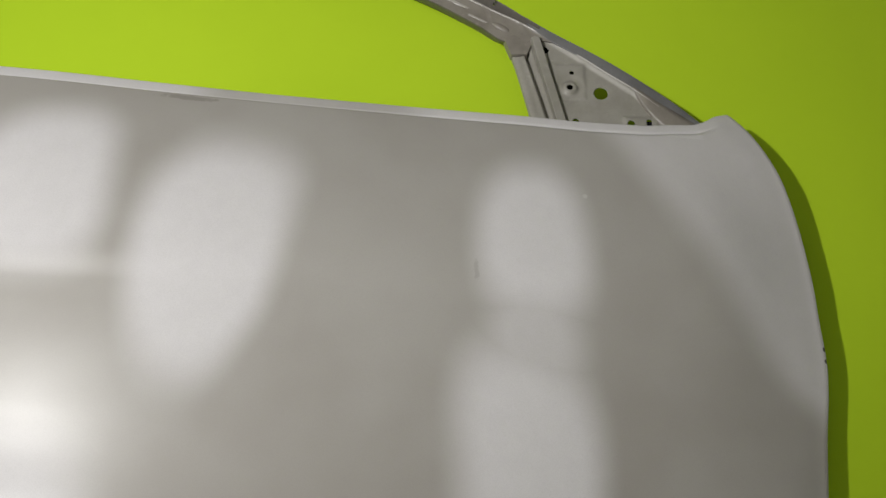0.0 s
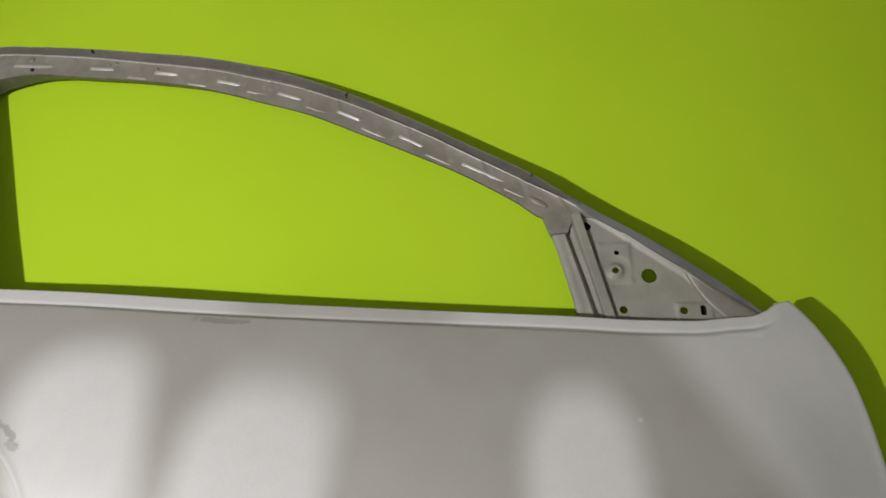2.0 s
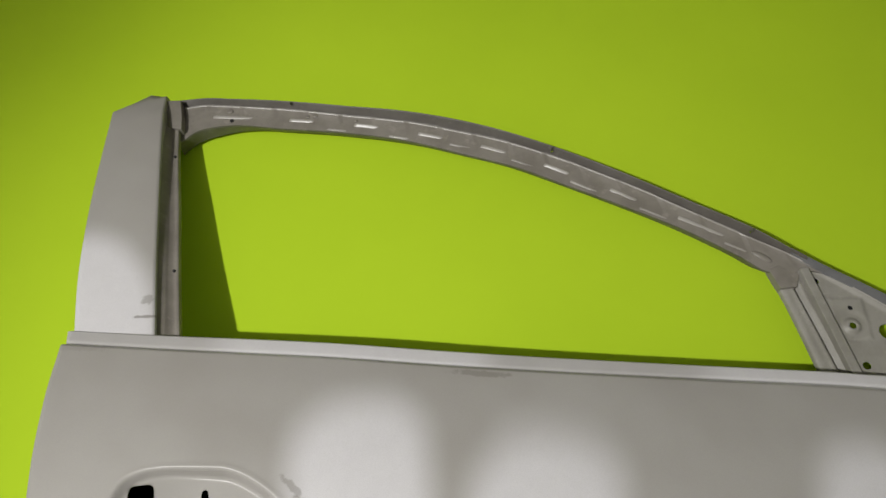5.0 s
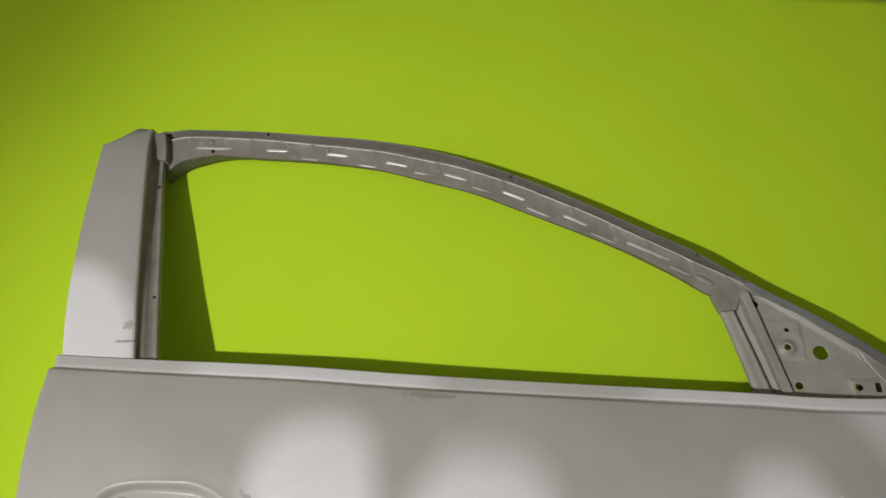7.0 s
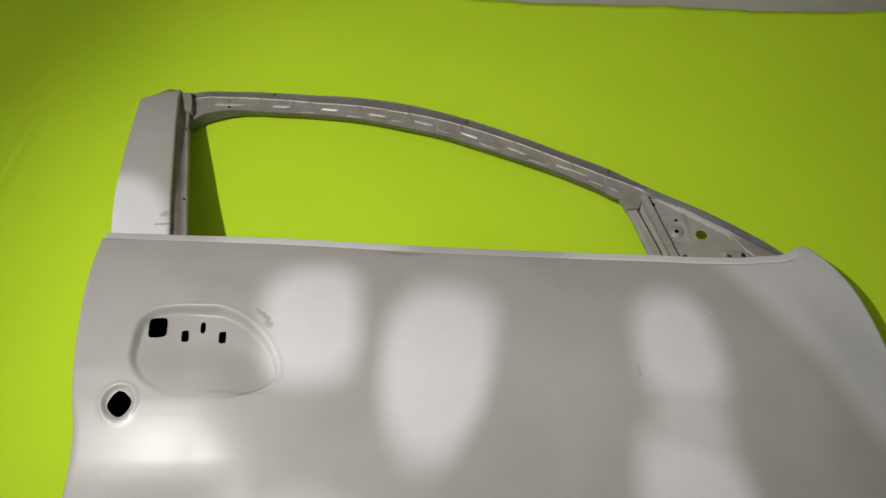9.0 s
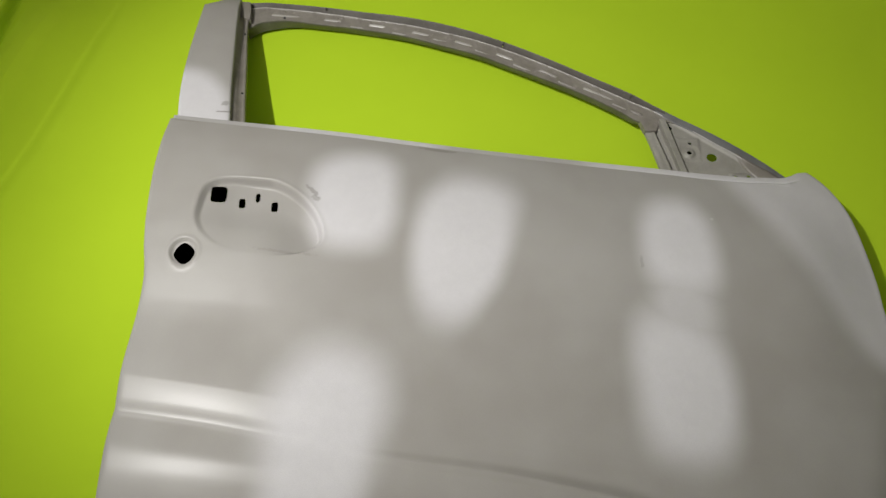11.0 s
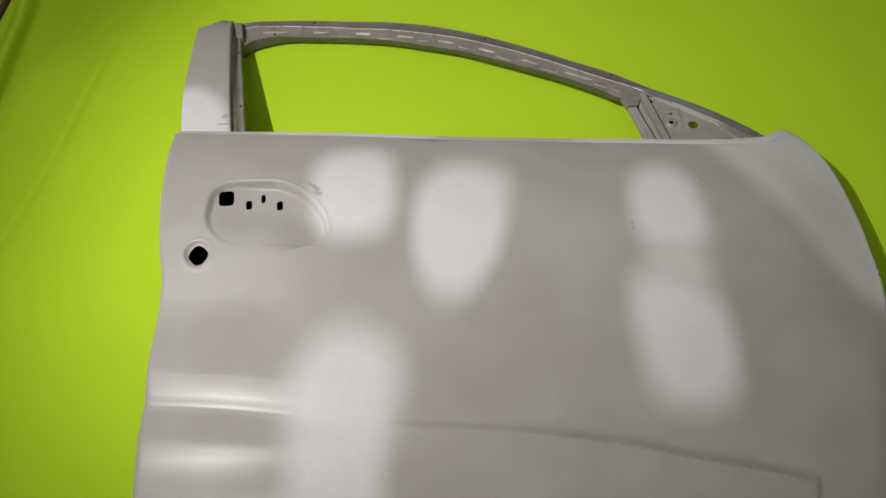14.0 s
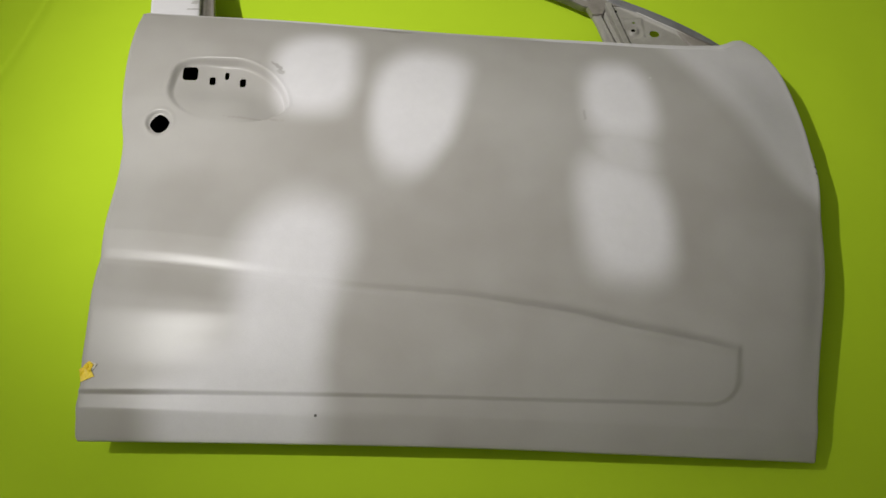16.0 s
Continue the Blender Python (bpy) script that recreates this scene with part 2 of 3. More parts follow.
def part(name, bm, material, parent, label="", shade=False):
    me = bpy.data.meshes.new(name)
    bmesh.ops.recalc_face_normals(bm, faces=bm.faces)
    bm.to_mesh(me)
    bm.free()
    me.materials.append(material)
    if shade:
        me.polygons.foreach_set("use_smooth", [True] * len(me.polygons))
    ob = new(name, me)
    ob.parent = parent
    return tagged(ob, label)


def prism(outline, z0, z1, bevel=0.0):
    """A flat piece with that outline; z0, z1 its under and upper side."""
    bm = bmesh.new()
    low = [bm.verts.new((x, y, z0)) for x, y in outline]
    top = [bm.verts.new((x, y, z1)) for x, y in outline]
    bm.faces.new(low[::-1])
    f = bm.faces.new(top)
    n = len(outline)
    for i in range(n):
        bm.faces.new((low[i], low[(i + 1) % n], top[(i + 1) % n], top[i]))
    if bevel:
        bmesh.ops.bevel(bm, geom=list(f.edges), offset=bevel, segments=2, affect="EDGES", profile=0.6)
    return bm


def box(x0, y0, z0, x1, y1, z1, bevel=0.0):
    return prism([(x0, y0), (x1, y0), (x1, y1), (x0, y1)], z0, z1, bevel)


def cut_holes(verts, faces, holes):
    """Takes the holes out of a fine sheet and draws its rim onto their outlines.
    Each hole: middle x, y, half sizes, turn in degrees, power of its rounding."""
    v = np.array(verts, float)
    faces = np.array(faces, int)
    for cx, cy, rx, ry, turn, power in holes:
        c, s = math.cos(radians(turn)), math.sin(radians(turn))
        dx, dy = v[:, 0] - cx, v[:, 1] - cy
        u, w = (dx * c + dy * s) / rx, (-dx * s + dy * c) / ry
        r = (np.abs(u) ** power + np.abs(w) ** power) ** (1 / power)
        inside = r < 1
        keep = ~inside[faces].all(axis=1)
        faces = faces[keep]
        used = np.zeros(len(v), bool)
        used[faces.ravel()] = True
        rim = inside & used
        k = 1 / np.maximum(r[rim], 0.05)
        v[rim, 0] = cx + dx[rim] * k
        v[rim, 1] = cy + dy[rim] * k
    used = np.zeros(len(v), bool)
    used[faces.ravel()] = True
    new_id = np.cumsum(used) - 1
    return v[used], new_id[faces]


# ---------------- the room ----------------
def room():
    ob = part("floor", box(-2.2, -2.1, -0.12, 1.9, 2.2, -0.006), SCREED, None)
    tagged(ob, "plain beige screed floor with faint stains", "floor", kind="structure")
    # unseen walls and ceiling, added to close the room and bounce light
    for name, b in (
        ("wall_north", (-2.2, 2.2, -0.12, 1.9, 2.35, 2.4)), ("wall_south", (-2.2, -2.25, -0.12, 1.9, -2.1, 2.4)),
        ("wall_west", (-2.35, -2.25, -0.12, -2.2, 2.35, 2.4)), ("wall_east", (1.9, -2.25, -0.12, 2.05, 2.35, 2.4)),
    ):
        tagged(part(name, box(*b), WALLS, None), "plain off-white room wall, unseen, added to bounce light", "wall", kind="structure")
    tagged(part("ceiling", box(-2.35, -2.25, 2.4, 2.05, 2.35, 2.5), WALLS, None), "plain off-white ceiling, unseen, added to bounce light", "ceiling", kind="structure")


def green_sheet():
    """The cloth on the floor: flat under the door, in soft folds along its rear side."""
    ny = 200
    gx = np.concatenate([np.linspace(-1.215, -1.04, 74), np.linspace(-1.04, -0.86, 46)[1:], np.linspace(-0.86, 1.35, 170)[1:]])
    gy = np.linspace(-1.35, 1.0, ny)
    top = []
    wob = curve([(-1.3, 1.270), (-0.6, 1.205), (-0.06, 1.143), (0.10, 1.128), (0.29, 1.110), (0.50, 1.093), (0.74, 1.081), (1.4, 1.07)])
    for j, y in enumerate(gy):
        row = []
        for i, x in enumerate(gx):
            f = max(0.0, (y + 0.2) / 1.2)
            yy = y + (float(wob(x)) - 1.0) * f ** 2
            edge = 0.006 * noise.noise(Vector((x * 6, 3.1, 0)))
            yy += edge * f ** 4
            xx = x + 0.010 * noise.noise(Vector((1.7, yy * 4, 0))) * (1 - min(1, (x + 1.215) / 0.3))
            # a sharp fold with its steep side to the door, a smaller one behind it
            a = xx - (-1.130 - 0.078 * (yy - 0.63) + 0.004 * math.sin(yy * 9.0))
            z = 0.026 * math.exp(-(a / 0.0045) ** 2) if a > 0 else 0.026 * math.exp(-(a / 0.024) ** 2)
            z -= 0.004 * math.exp(-((a - 0.0075) / 0.004) ** 2)
            a2 = a + 0.045 + 0.008 * math.sin(yy * 5.0)
            z += 0.014 * (math.exp(-(a2 / 0.005) ** 2) if a2 > 0 else math.exp(-(a2 / 0.016) ** 2))
            # the cloth lifts a little from a slanting crease on
            b = xx - (-0.941 + 0.10 * (yy - 0.66) - 0.33 * min(0.0, yy - 0.5) ** 2)
            fade = float(smooth(-0.25, 0.2, yy) * (1 - smooth(0.70, 0.95, yy)))
            z += fade * float(np.interp(-b, [0.0, 0.08, 0.11, 0.15, 0.19], [0.0, 0.027, 0.030, 0.018, 0.0]))
            z += fade * 0.0045 * math.exp(-((b + 0.004) / (0.009 if b > -0.004 else 0.005)) ** 2)
            out = max(0.0, -0.78 - xx) + max(0.0, xx - 0.62) + max(0.0, yy - 0.92) + max(0.0, -0.36 - yy)
            z += min(1.0, out * 4) * 0.010 * (0.5 + noise.noise(Vector((xx * 3.1, yy * 3.1, 0.4))))
            lump = max(0.0, noise.noise(Vector((xx * 9, 0.2, 7)))) * max(0.0, 1 - (float(wob(xx)) - yy) / 0.05)
            row.append((xx, yy, z + 0.012 * lump))
        top.append(row)
    v, q = loft(top)
    ob = mesh_object("green_sheet", v, q, FABRIC)
    md = ob.modifiers.new("thick", "SOLIDIFY")
    md.thickness, md.offset = 0.0025, -1
    tagged(ob, "lime green cloth spread on the floor, folded at one side", "cloth")


def wooden_board():
    bm = box(-1.62, 0.25, -0.006, -1.228, 1.6, 0.02, 0.003)
    tagged(part("wooden_board", bm, WOOD, None), "brown wooden board lying beside the green cloth", "board")


# ---------------- the car door ----------------
BELT = curve([(-0.68, 0.4747), (-0.57, 0.4703), (-0.4, 0.4650), (-0.26, 0.4572), (0, 0.4462), (0.13, 0.4406), (0.2, 0.4362), (0.255, 0.4355), (0.295, 0.4395), (0.318, 0.4415), (0.335, 0.4470), (0.352, 0.4565), (0.366, 0.4600), (0.42, 0.4600)])
HEM = curve([(-0.5988, -0.2499), (-0.3265, -0.2440), (-0.0014, -0.2403), (0.3504, -0.2404)])
REAR = curve([(0.4800, -0.6700), (0.4520, -0.6620), (0.4000, -0.6550), (0.3031, -0.6395), (0.2173, -0.6247), (0.1577, -0.6129), (0.0503, -0.6099), (0.0194, -0.6078), (-0.0010, -0.6061), (-0.0126, -0.6053), (-0.0253, -0.6056), (-0.0472, -0.6044), (-0.0875, -0.6008), (-0.1209, -0.5984), (-0.1499, -0.5970), (-0.1888, -0.5925), (-0.1950, -0.5941), (-0.2069, -0.5940), (-0.2254, -0.5924), (-0.2432, -0.5918), (-0.2492, -0.5898), (-0.2532, -0.5838)])
FRONT = curve([(0.4650, 0.3580), (0.4550, 0.3660), (0.4200, 0.3850), (0.3640, 0.4075), (0.2900, 0.4215), (0.1910, 0.4250), (0.0906, 0.4107), (0.0127, 0.3967), (-0.0572, 0.3794), (-0.1307, 0.3598), (-0.1992, 0.3468), (-0.2484, 0.3402)])
CROWN = curve([(-0.25, 0.0570), (-0.222, 0.0705), (-0.2150, 0.0738), (-0.2125, 0.0746), (-0.206, 0.0754), (-0.197, 0.0765), (-0.185, 0.0784), (-0.15, 0.0858), (-0.10, 0.0962), (-0.075, 0.1010), (-0.05, 0.1046),
               (-0.03, 0.1057), (-0.0115, 0.1062), (-0.009, 0.1068), (0.002, 0.1099), (0.006, 0.1109), (0.030, 0.1153), (0.035, 0.1160), (0.06, 0.1174), (0.09, 0.1184), (0.11, 0.1197), (0.13, 0.1226), (0.15, 0.1270), (0.17, 0.1318), (0.19, 0.1365), (0.21, 0.1406), (0.25, 0.1455), (0.33, 0.1405), (0.40, 0.1285), (0.455, 0.1110), (0.48, 0.1010)])
FALL = curve([(-0.70, -0.0030), (-0.62, -0.0016), (-0.50, 0.0006), (-0.40, 0.0030), (-0.30, 0.0062), (-0.15, 0.0125), (0.10, 0.0238), (0.42, 0.0390)])
RAISE = curve([(0.20, 0.0), (0.22, 0.0), (0.25, 0.0012), (0.33, 0.0072), (0.40, 0.0105), (0.452, 0.0135), (0.48, 0.0145)])
FLAT = curve([(-0.25, 0.0612), (-0.212, 0.0778), (-0.207, 0.0795), (-0.203, 0.0801), (-0.185, 0.0818), (-0.12, 0.0935), (-0.05, 0.1035), (0.0, 0.1095), (0.06, 0.1172), (0.10, 0.1226), (0.14, 0.1281), (0.18, 0.1336), (0.22, 0.1391), (0.26, 0.1438), (0.31, 0.1445)])
PADTOP = curve([(-0.6233, -0.0145), (-0.4968, -0.0211), (-0.3979, -0.0306), (-0.2588, -0.0446), (-0.1000, -0.0543), (-0.0406, -0.0616), (0.0383, -0.0721), (0.1041, -0.0864), (0.2128, -0.1049), (0.2522, -0.1134)])
PADLOW = curve([(-0.6058, -0.1922), (-0.4045, -0.1870), (-0.1874, -0.1834), (0.0296, -0.1804), (0.1743, -0.1780), (0.2925, -0.1782)])


def skin_height(x, y):
    """The outer face of the door: a crowned panel with a raised pad, a handle dish and a lock dimple."""
    x, y = np.asarray(x, float), np.asarray(y, float)
    pl, pt = PADLOW(x), PADTOP(x)
    # the crease over the pad follows the pad's slanting upper edge
    slip = np.maximum(pt + 0.011, -0.05) * smooth(0.14, 0.03, y) * smooth(-0.13, -0.05, y)
    crown = CROWN(y - slip)
    # level the crown towards the front, where crease and valley fade
    over, under = smooth(-0.475, -0.385, x) * (1 - smooth(0.20, 0.31, y)), smooth(-0.42, -0.10, x)
    fade = under + (over - under) * smooth(0.03, 0.11, y)
    flat = FLAT(y)
    z = crown * (1 - fade) + flat * fade
    z = z + RAISE(y) * (1 - 0.75 * smooth(-0.5, 0.1, x))
    # it falls towards the front: evenly along the belt, later and more rounded below
    body = 1 - smooth(0.28, 0.44, y)
    z = z - (FALL(x) * (1 - 0.30 * smooth(0.15, -0.05, y)) * body + 0.036 * (x + 0.67) * (1 - body)) - 0.004 * smooth(-0.12, -0.25, y) * (x + 0.6)
    # raised pad over the sill, with a steep lower side, a round front end and a soft upper side
    below, above = pt - y, y - pl
    soft = np.interp(x, [-0.62, -0.25, 0.05], [0.0060, 0.0100, 0.0180])
    cx, cy, rr = 0.212 + 0.12 * np.clip(y + 0.138, 0, 0.05), -0.138, 0.040
    corner = np.where((x > cx) & (y < cy), rr - np.hypot(x - cx, y - cy), np.where(x > cx, cx + rr - x, 1.0))
    pad = np.minimum(smooth(-0.0045, 0.0005, above), smooth(-1.0, 0.0, below / soft))
    pad = np.minimum(pad, smooth(-0.0045, 0.0005, np.where(x > cx, corner, 1.0)))
    # towards the rear its upper side melts into the crease
    z = z + 0.0038 * pad * np.maximum(smooth(0.0, 0.09, below), smooth(-0.40, -0.05, x))
    # the valley in front of its upper edge
    z = z - np.interp(x, [-0.62, -0.30, -0.12, 0.05, 0.20, 0.26], [0.0, 0.0, 0.0012, 0.0052, 0.0052, 0.0]) * np.exp(-((below + soft + 0.004) / (0.6 * soft + 0.004)) ** 2)
    z = z + np.interp(x, [-0.62, -0.45, -0.30, -0.05, 0.2], [0.0004, 0.0003, 0.0004, 0.0028, 0.0044]) * np.exp(-((below - 0.0012) / (0.0010 + 0.36 * soft)) ** 2) * smooth(0.27, 0.22, x)
    # a faint second crease over the front half of the pad
    z = z - 0.0011 * smooth(-0.16, -0.02, x) * smooth(0.24, 0.16, x) * smooth(-0.030, -0.040, below) * smooth(-0.075, -0.045, below)
    # handle dish: an oval, deep at its upper rim and running out below
    u = (x + 0.4720) / np.where(x > -0.472, 0.0965, 0.0960)
    mid = 0.272 - 0.031 * smooth(-0.5, 0.3, u)
    w = np.where(y > mid, (y - mid) / (0.3325 - mid), (y - mid) / (mid - 0.204))
    pw = np.where(u < 0, np.where(w > 0, 4.6, 2.1), np.where(w > 0, 1.6, 2.0))
    r = (np.abs(u) ** pw + np.abs(w) ** pw) ** (1 / pw)
    runout = smooth(0.206, 0.290, y + 0.034 * smooth(0.1, 1.0, u)) * (1 - 0.55 * smooth(-0.2, -1.0, u))
    z = z - 0.0165 * (1 - smooth(0.885, 0.990, r)) * runout + 0.0006 * np.exp(-((r - 1.012) / 0.024) ** 2) * runout
    # lock dimple
    d = np.hypot(x + 0.5665, y - 0.2035)
    z = z - 0.0035 * (1 - smooth(0.0145, 0.0205, d)) + 0.0007 * np.exp(-((d - 0.0215) / 0.003) ** 2)
    # belt lip: the crest breaks off in a tight step, below which a narrow ledge runs along the window
    top = BELT(x)
    lip = 1 - smooth(0.315, 0.350, x)
    g = top - y
    at = np.interp(x, [-0.67, -0.45, -0.2, 0.2], [0.0190, 0.0205, 0.0200, 0.0180])
    drop = np.interp(x, [-0.70, -0.15, 0.10, 0.25], [0.0090, 0.0095, 0.0055, 0.0036])
    z = z - drop * (1 - smooth(at - 0.0055, at + 0.0015, g)) * lip
    z = z - 0.0012 * np.exp(-((g - at + 0.0045) / 0.0022) ** 2) * lip
    # front and rear edges turn down
    z = z - 0.002 * smooth(0.040, 0.0, FRONT(y) - x) ** 2 * (1 - 0.8 * smooth(0.40, 0.455, y))
    z = z - (0.012 + 0.014 * smooth(0.12, 0.26, y)) * smooth(0.16, 0.0, FRONT(y) - x) ** 1.6 * smooth(0.0, 0.14, y) * (1 - smooth(0.28, 0.44, y))
    z = z - 0.007 * smooth(0.060, 0.0, FRONT(y) - x) ** 2 * (1 - smooth(0.0, 0.14, y)) * smooth(-0.20, -0.03, y)
    z = z - 0.0006 * smooth(0.006, 0.0, x - REAR(y)) ** 2
    return z


def fine_steps(breaks):
    """Grid lines: (from, to, step) stretches."""
    out = []
    for a, b, s in breaks:
        n = max(1, int(round((b - a) / s)))
        out += list(np.linspace(a, b, n, endpoint=False))
    return np.array(out + [breaks[-1][1]])


def outer_skin(door):
    us = fine_steps([(0, 0.03, 0.004), (0.03, 0.10, 0.0014), (0.10, 0.30, 0.0019), (0.30, 0.78, 0.008), (0.78, 0.86, 0.0018), (0.86, 0.93, 0.004), (0.93, 1.0, 0.004)])
    vs = fine_steps([(0, 0.04, 0.005), (0.04, 0.115, 0.0018), (0.115, 0.17, 0.006), (0.17, 0.42, 0.0024), (0.42, 0.61, 0.006), (0.61, 0.68, 0.0018), (0.68, 0.85, 0.0028), (0.85, 0.955, 0.008), (0.955, 1.0, 0.0016)])
    rows = []
    x_guess = -0.64 + 1.02 * us
    for v in vs:
        x = x_guess.copy()
        for _ in range(3):
            b, t = HEM(x), BELT(x)
            y = b + (t - b) * v
            r, f = REAR(y), FRONT(y)
            x = r + (f - r) * us
        z = skin_height(x, y)
        rows.append(np.stack([x, y, z], axis=1))
    a = np.array(rows)
    nv, nu = a.shape[:2]
    # the folded hem round the edge
    def hem(line, out):
        p1 = line + np.concatenate([out * 0.0012, np.full((len(line), 1), -0.0016)], axis=1)
        p2 = line + np.concatenate([out * 0.0008, np.full((len(line), 1), -0.006)], axis=1)
        p3 = line + np.concatenate([out * -0.014, np.full((len(line), 1), -0.008)], axis=1)
        return [line, p1, p2, p3]
    v, q = loft(a)
    holes = [
        (-0.5660, 0.2015, 0.0148, 0.0160, 10, 1.5),
        (-0.5415, 0.3030, 0.0112, 0.0140, 8, 4.5),
        (-0.5065, 0.2935, 0.0045, 0.0082, 10, 5.0),
        (-0.4860, 0.3060, 0.0034, 0.0082, 8, 3.0),
        (-0.4585, 0.2920, 0.0048, 0.0084, 8, 5.0),
    ]
    v, q = cut_holes(v, q, holes)
    verts, faces = [v], [q]
    n = len(v)
    bottom, rear, front, belt = a[0], a[:, 0], a[:, -1], a[-1]
    for line, out in ((bottom, (0, -1)), (rear[::-1], (-1, 0)), (front, (1, 0)), (belt[::-1], (0, 1))):
        o = np.tile(np.array(out, float), (len(line), 1))
        hv, hq = loft(hem(line, o))
        verts.append(hv)
        faces.append(hq + n)
        n += len(hv)
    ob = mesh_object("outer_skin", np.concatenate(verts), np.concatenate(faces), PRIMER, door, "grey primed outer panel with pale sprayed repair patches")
    bm = bmesh.new()
    bm.from_mesh(ob.data)
    bmesh.ops.remove_doubles(bm, verts=bm.verts, dist=0.00005)
    bmesh.ops.recalc_face_normals(bm, faces=bm.faces)
    bm.to_mesh(ob.data)
    bm.free()
    return ob


def inner_shell(door):
    """The pressed inner half under the skin, on which the door lies."""
    ys = np.linspace(-0.222, 0.445, 60)
    left = [(float(REAR(y)) + 0.022, y) for y in ys]
    right = [(float(FRONT(y)) - 0.030, y) for y in ys[::-1]]
    xs = np.linspace(left[-1][0], right[0][0], 40)[1:-1]
    topl = [(x, float(BELT(x)) - 0.020) for x in xs]
    lowl = [(x, -0.222) for x in np.linspace(left[0][0], right[-1][0], 40)[1:-1][::-1]]
    loop = np.array(left + topl + right + lowl)
    z = np.minimum(skin_height(loop[:, 0], loop[:, 1]) - 0.009, 0.2)
    up = np.column_stack([loop, np.maximum(z, 0.006)])
    low = np.column_stack([loop, np.full(len(loop), 0.0)])
    rows = np.stack([np.vstack([up, up[:1]]), np.vstack([low, low[:1]])])
    v, q = loft(rows)
    n = len(v)
    faces = [tuple(f) for f in q] + [tuple(range(len(loop) + 1, 2 * len(loop) + 1))]
    mesh_object("inner_shell", v, faces, INNER, door, "dark coated inner pressing", shade=False)


def rail_z(x):
    return np.interp(x, [-0.66, -0.4, 0.1, 0.2, 0.4], [0.032, 0.031, 0.050, 0.057, 0.065])


OUTER = [(-0.6486, 0.8301), (-0.6070, 0.8365), (-0.5675, 0.8352), (-0.4868, 0.8293), (-0.4077, 0.8206), (-0.3289, 0.8088), (-0.2668, 0.7940), (-0.1962, 0.7713), (-0.1315, 0.7438), (-0.0400, 0.6980), (0.0247, 0.6618), (0.0979, 0.6198), (0.1541, 0.5817), (0.2351, 0.5283), (0.3054, 0.4758), (0.3465, 0.4439)]
INNERLINE = [(-0.650, 0.735), (-0.634, 0.766), (-0.612, 0.789), (-0.584, 0.797), (-0.489, 0.793), (-0.396, 0.785), (-0.319, 0.770), (-0.246, 0.747), (-0.184, 0.727),
             (-0.114, 0.695), (-0.046, 0.663), (0.02, 0.630), (0.081, 0.592), (0.113, 0.570), (0.132, 0.569), (0.158, 0.571), (0.176, 0.566)]


FOLD = curve([(-0.66, 0.834), (-0.549, 0.829), (-0.469, 0.822), (-0.397, 0.8125), (-0.335, 0.803), (-0.258, 0.784), (-0.183, 0.761), (-0.111, 0.730), (-0.042, 0.696),
              (0.024, 0.658), (0.086, 0.622), (0.146, 0.587), (0.18, 0.564)])
RIB_HIGH = curve([(-0.60, 0.8135), (-0.566, 0.812), (-0.47, 0.806), (-0.38, 0.796), (-0.292, 0.7775), (-0.208, 0.7535), (-0.128, 0.720), (-0.047, 0.6795), (0.042, 0.632), (0.08, 0.612)])
RIB_LOW = curve([(-0.45, 0.794), (-0.42, 0.791), (-0.335, 0.7765), (-0.252, 0.760), (-0.17, 0.7305), (-0.095, 0.693), (-0.013, 0.6525), (0.078, 0.604), (0.13, 0.577)])


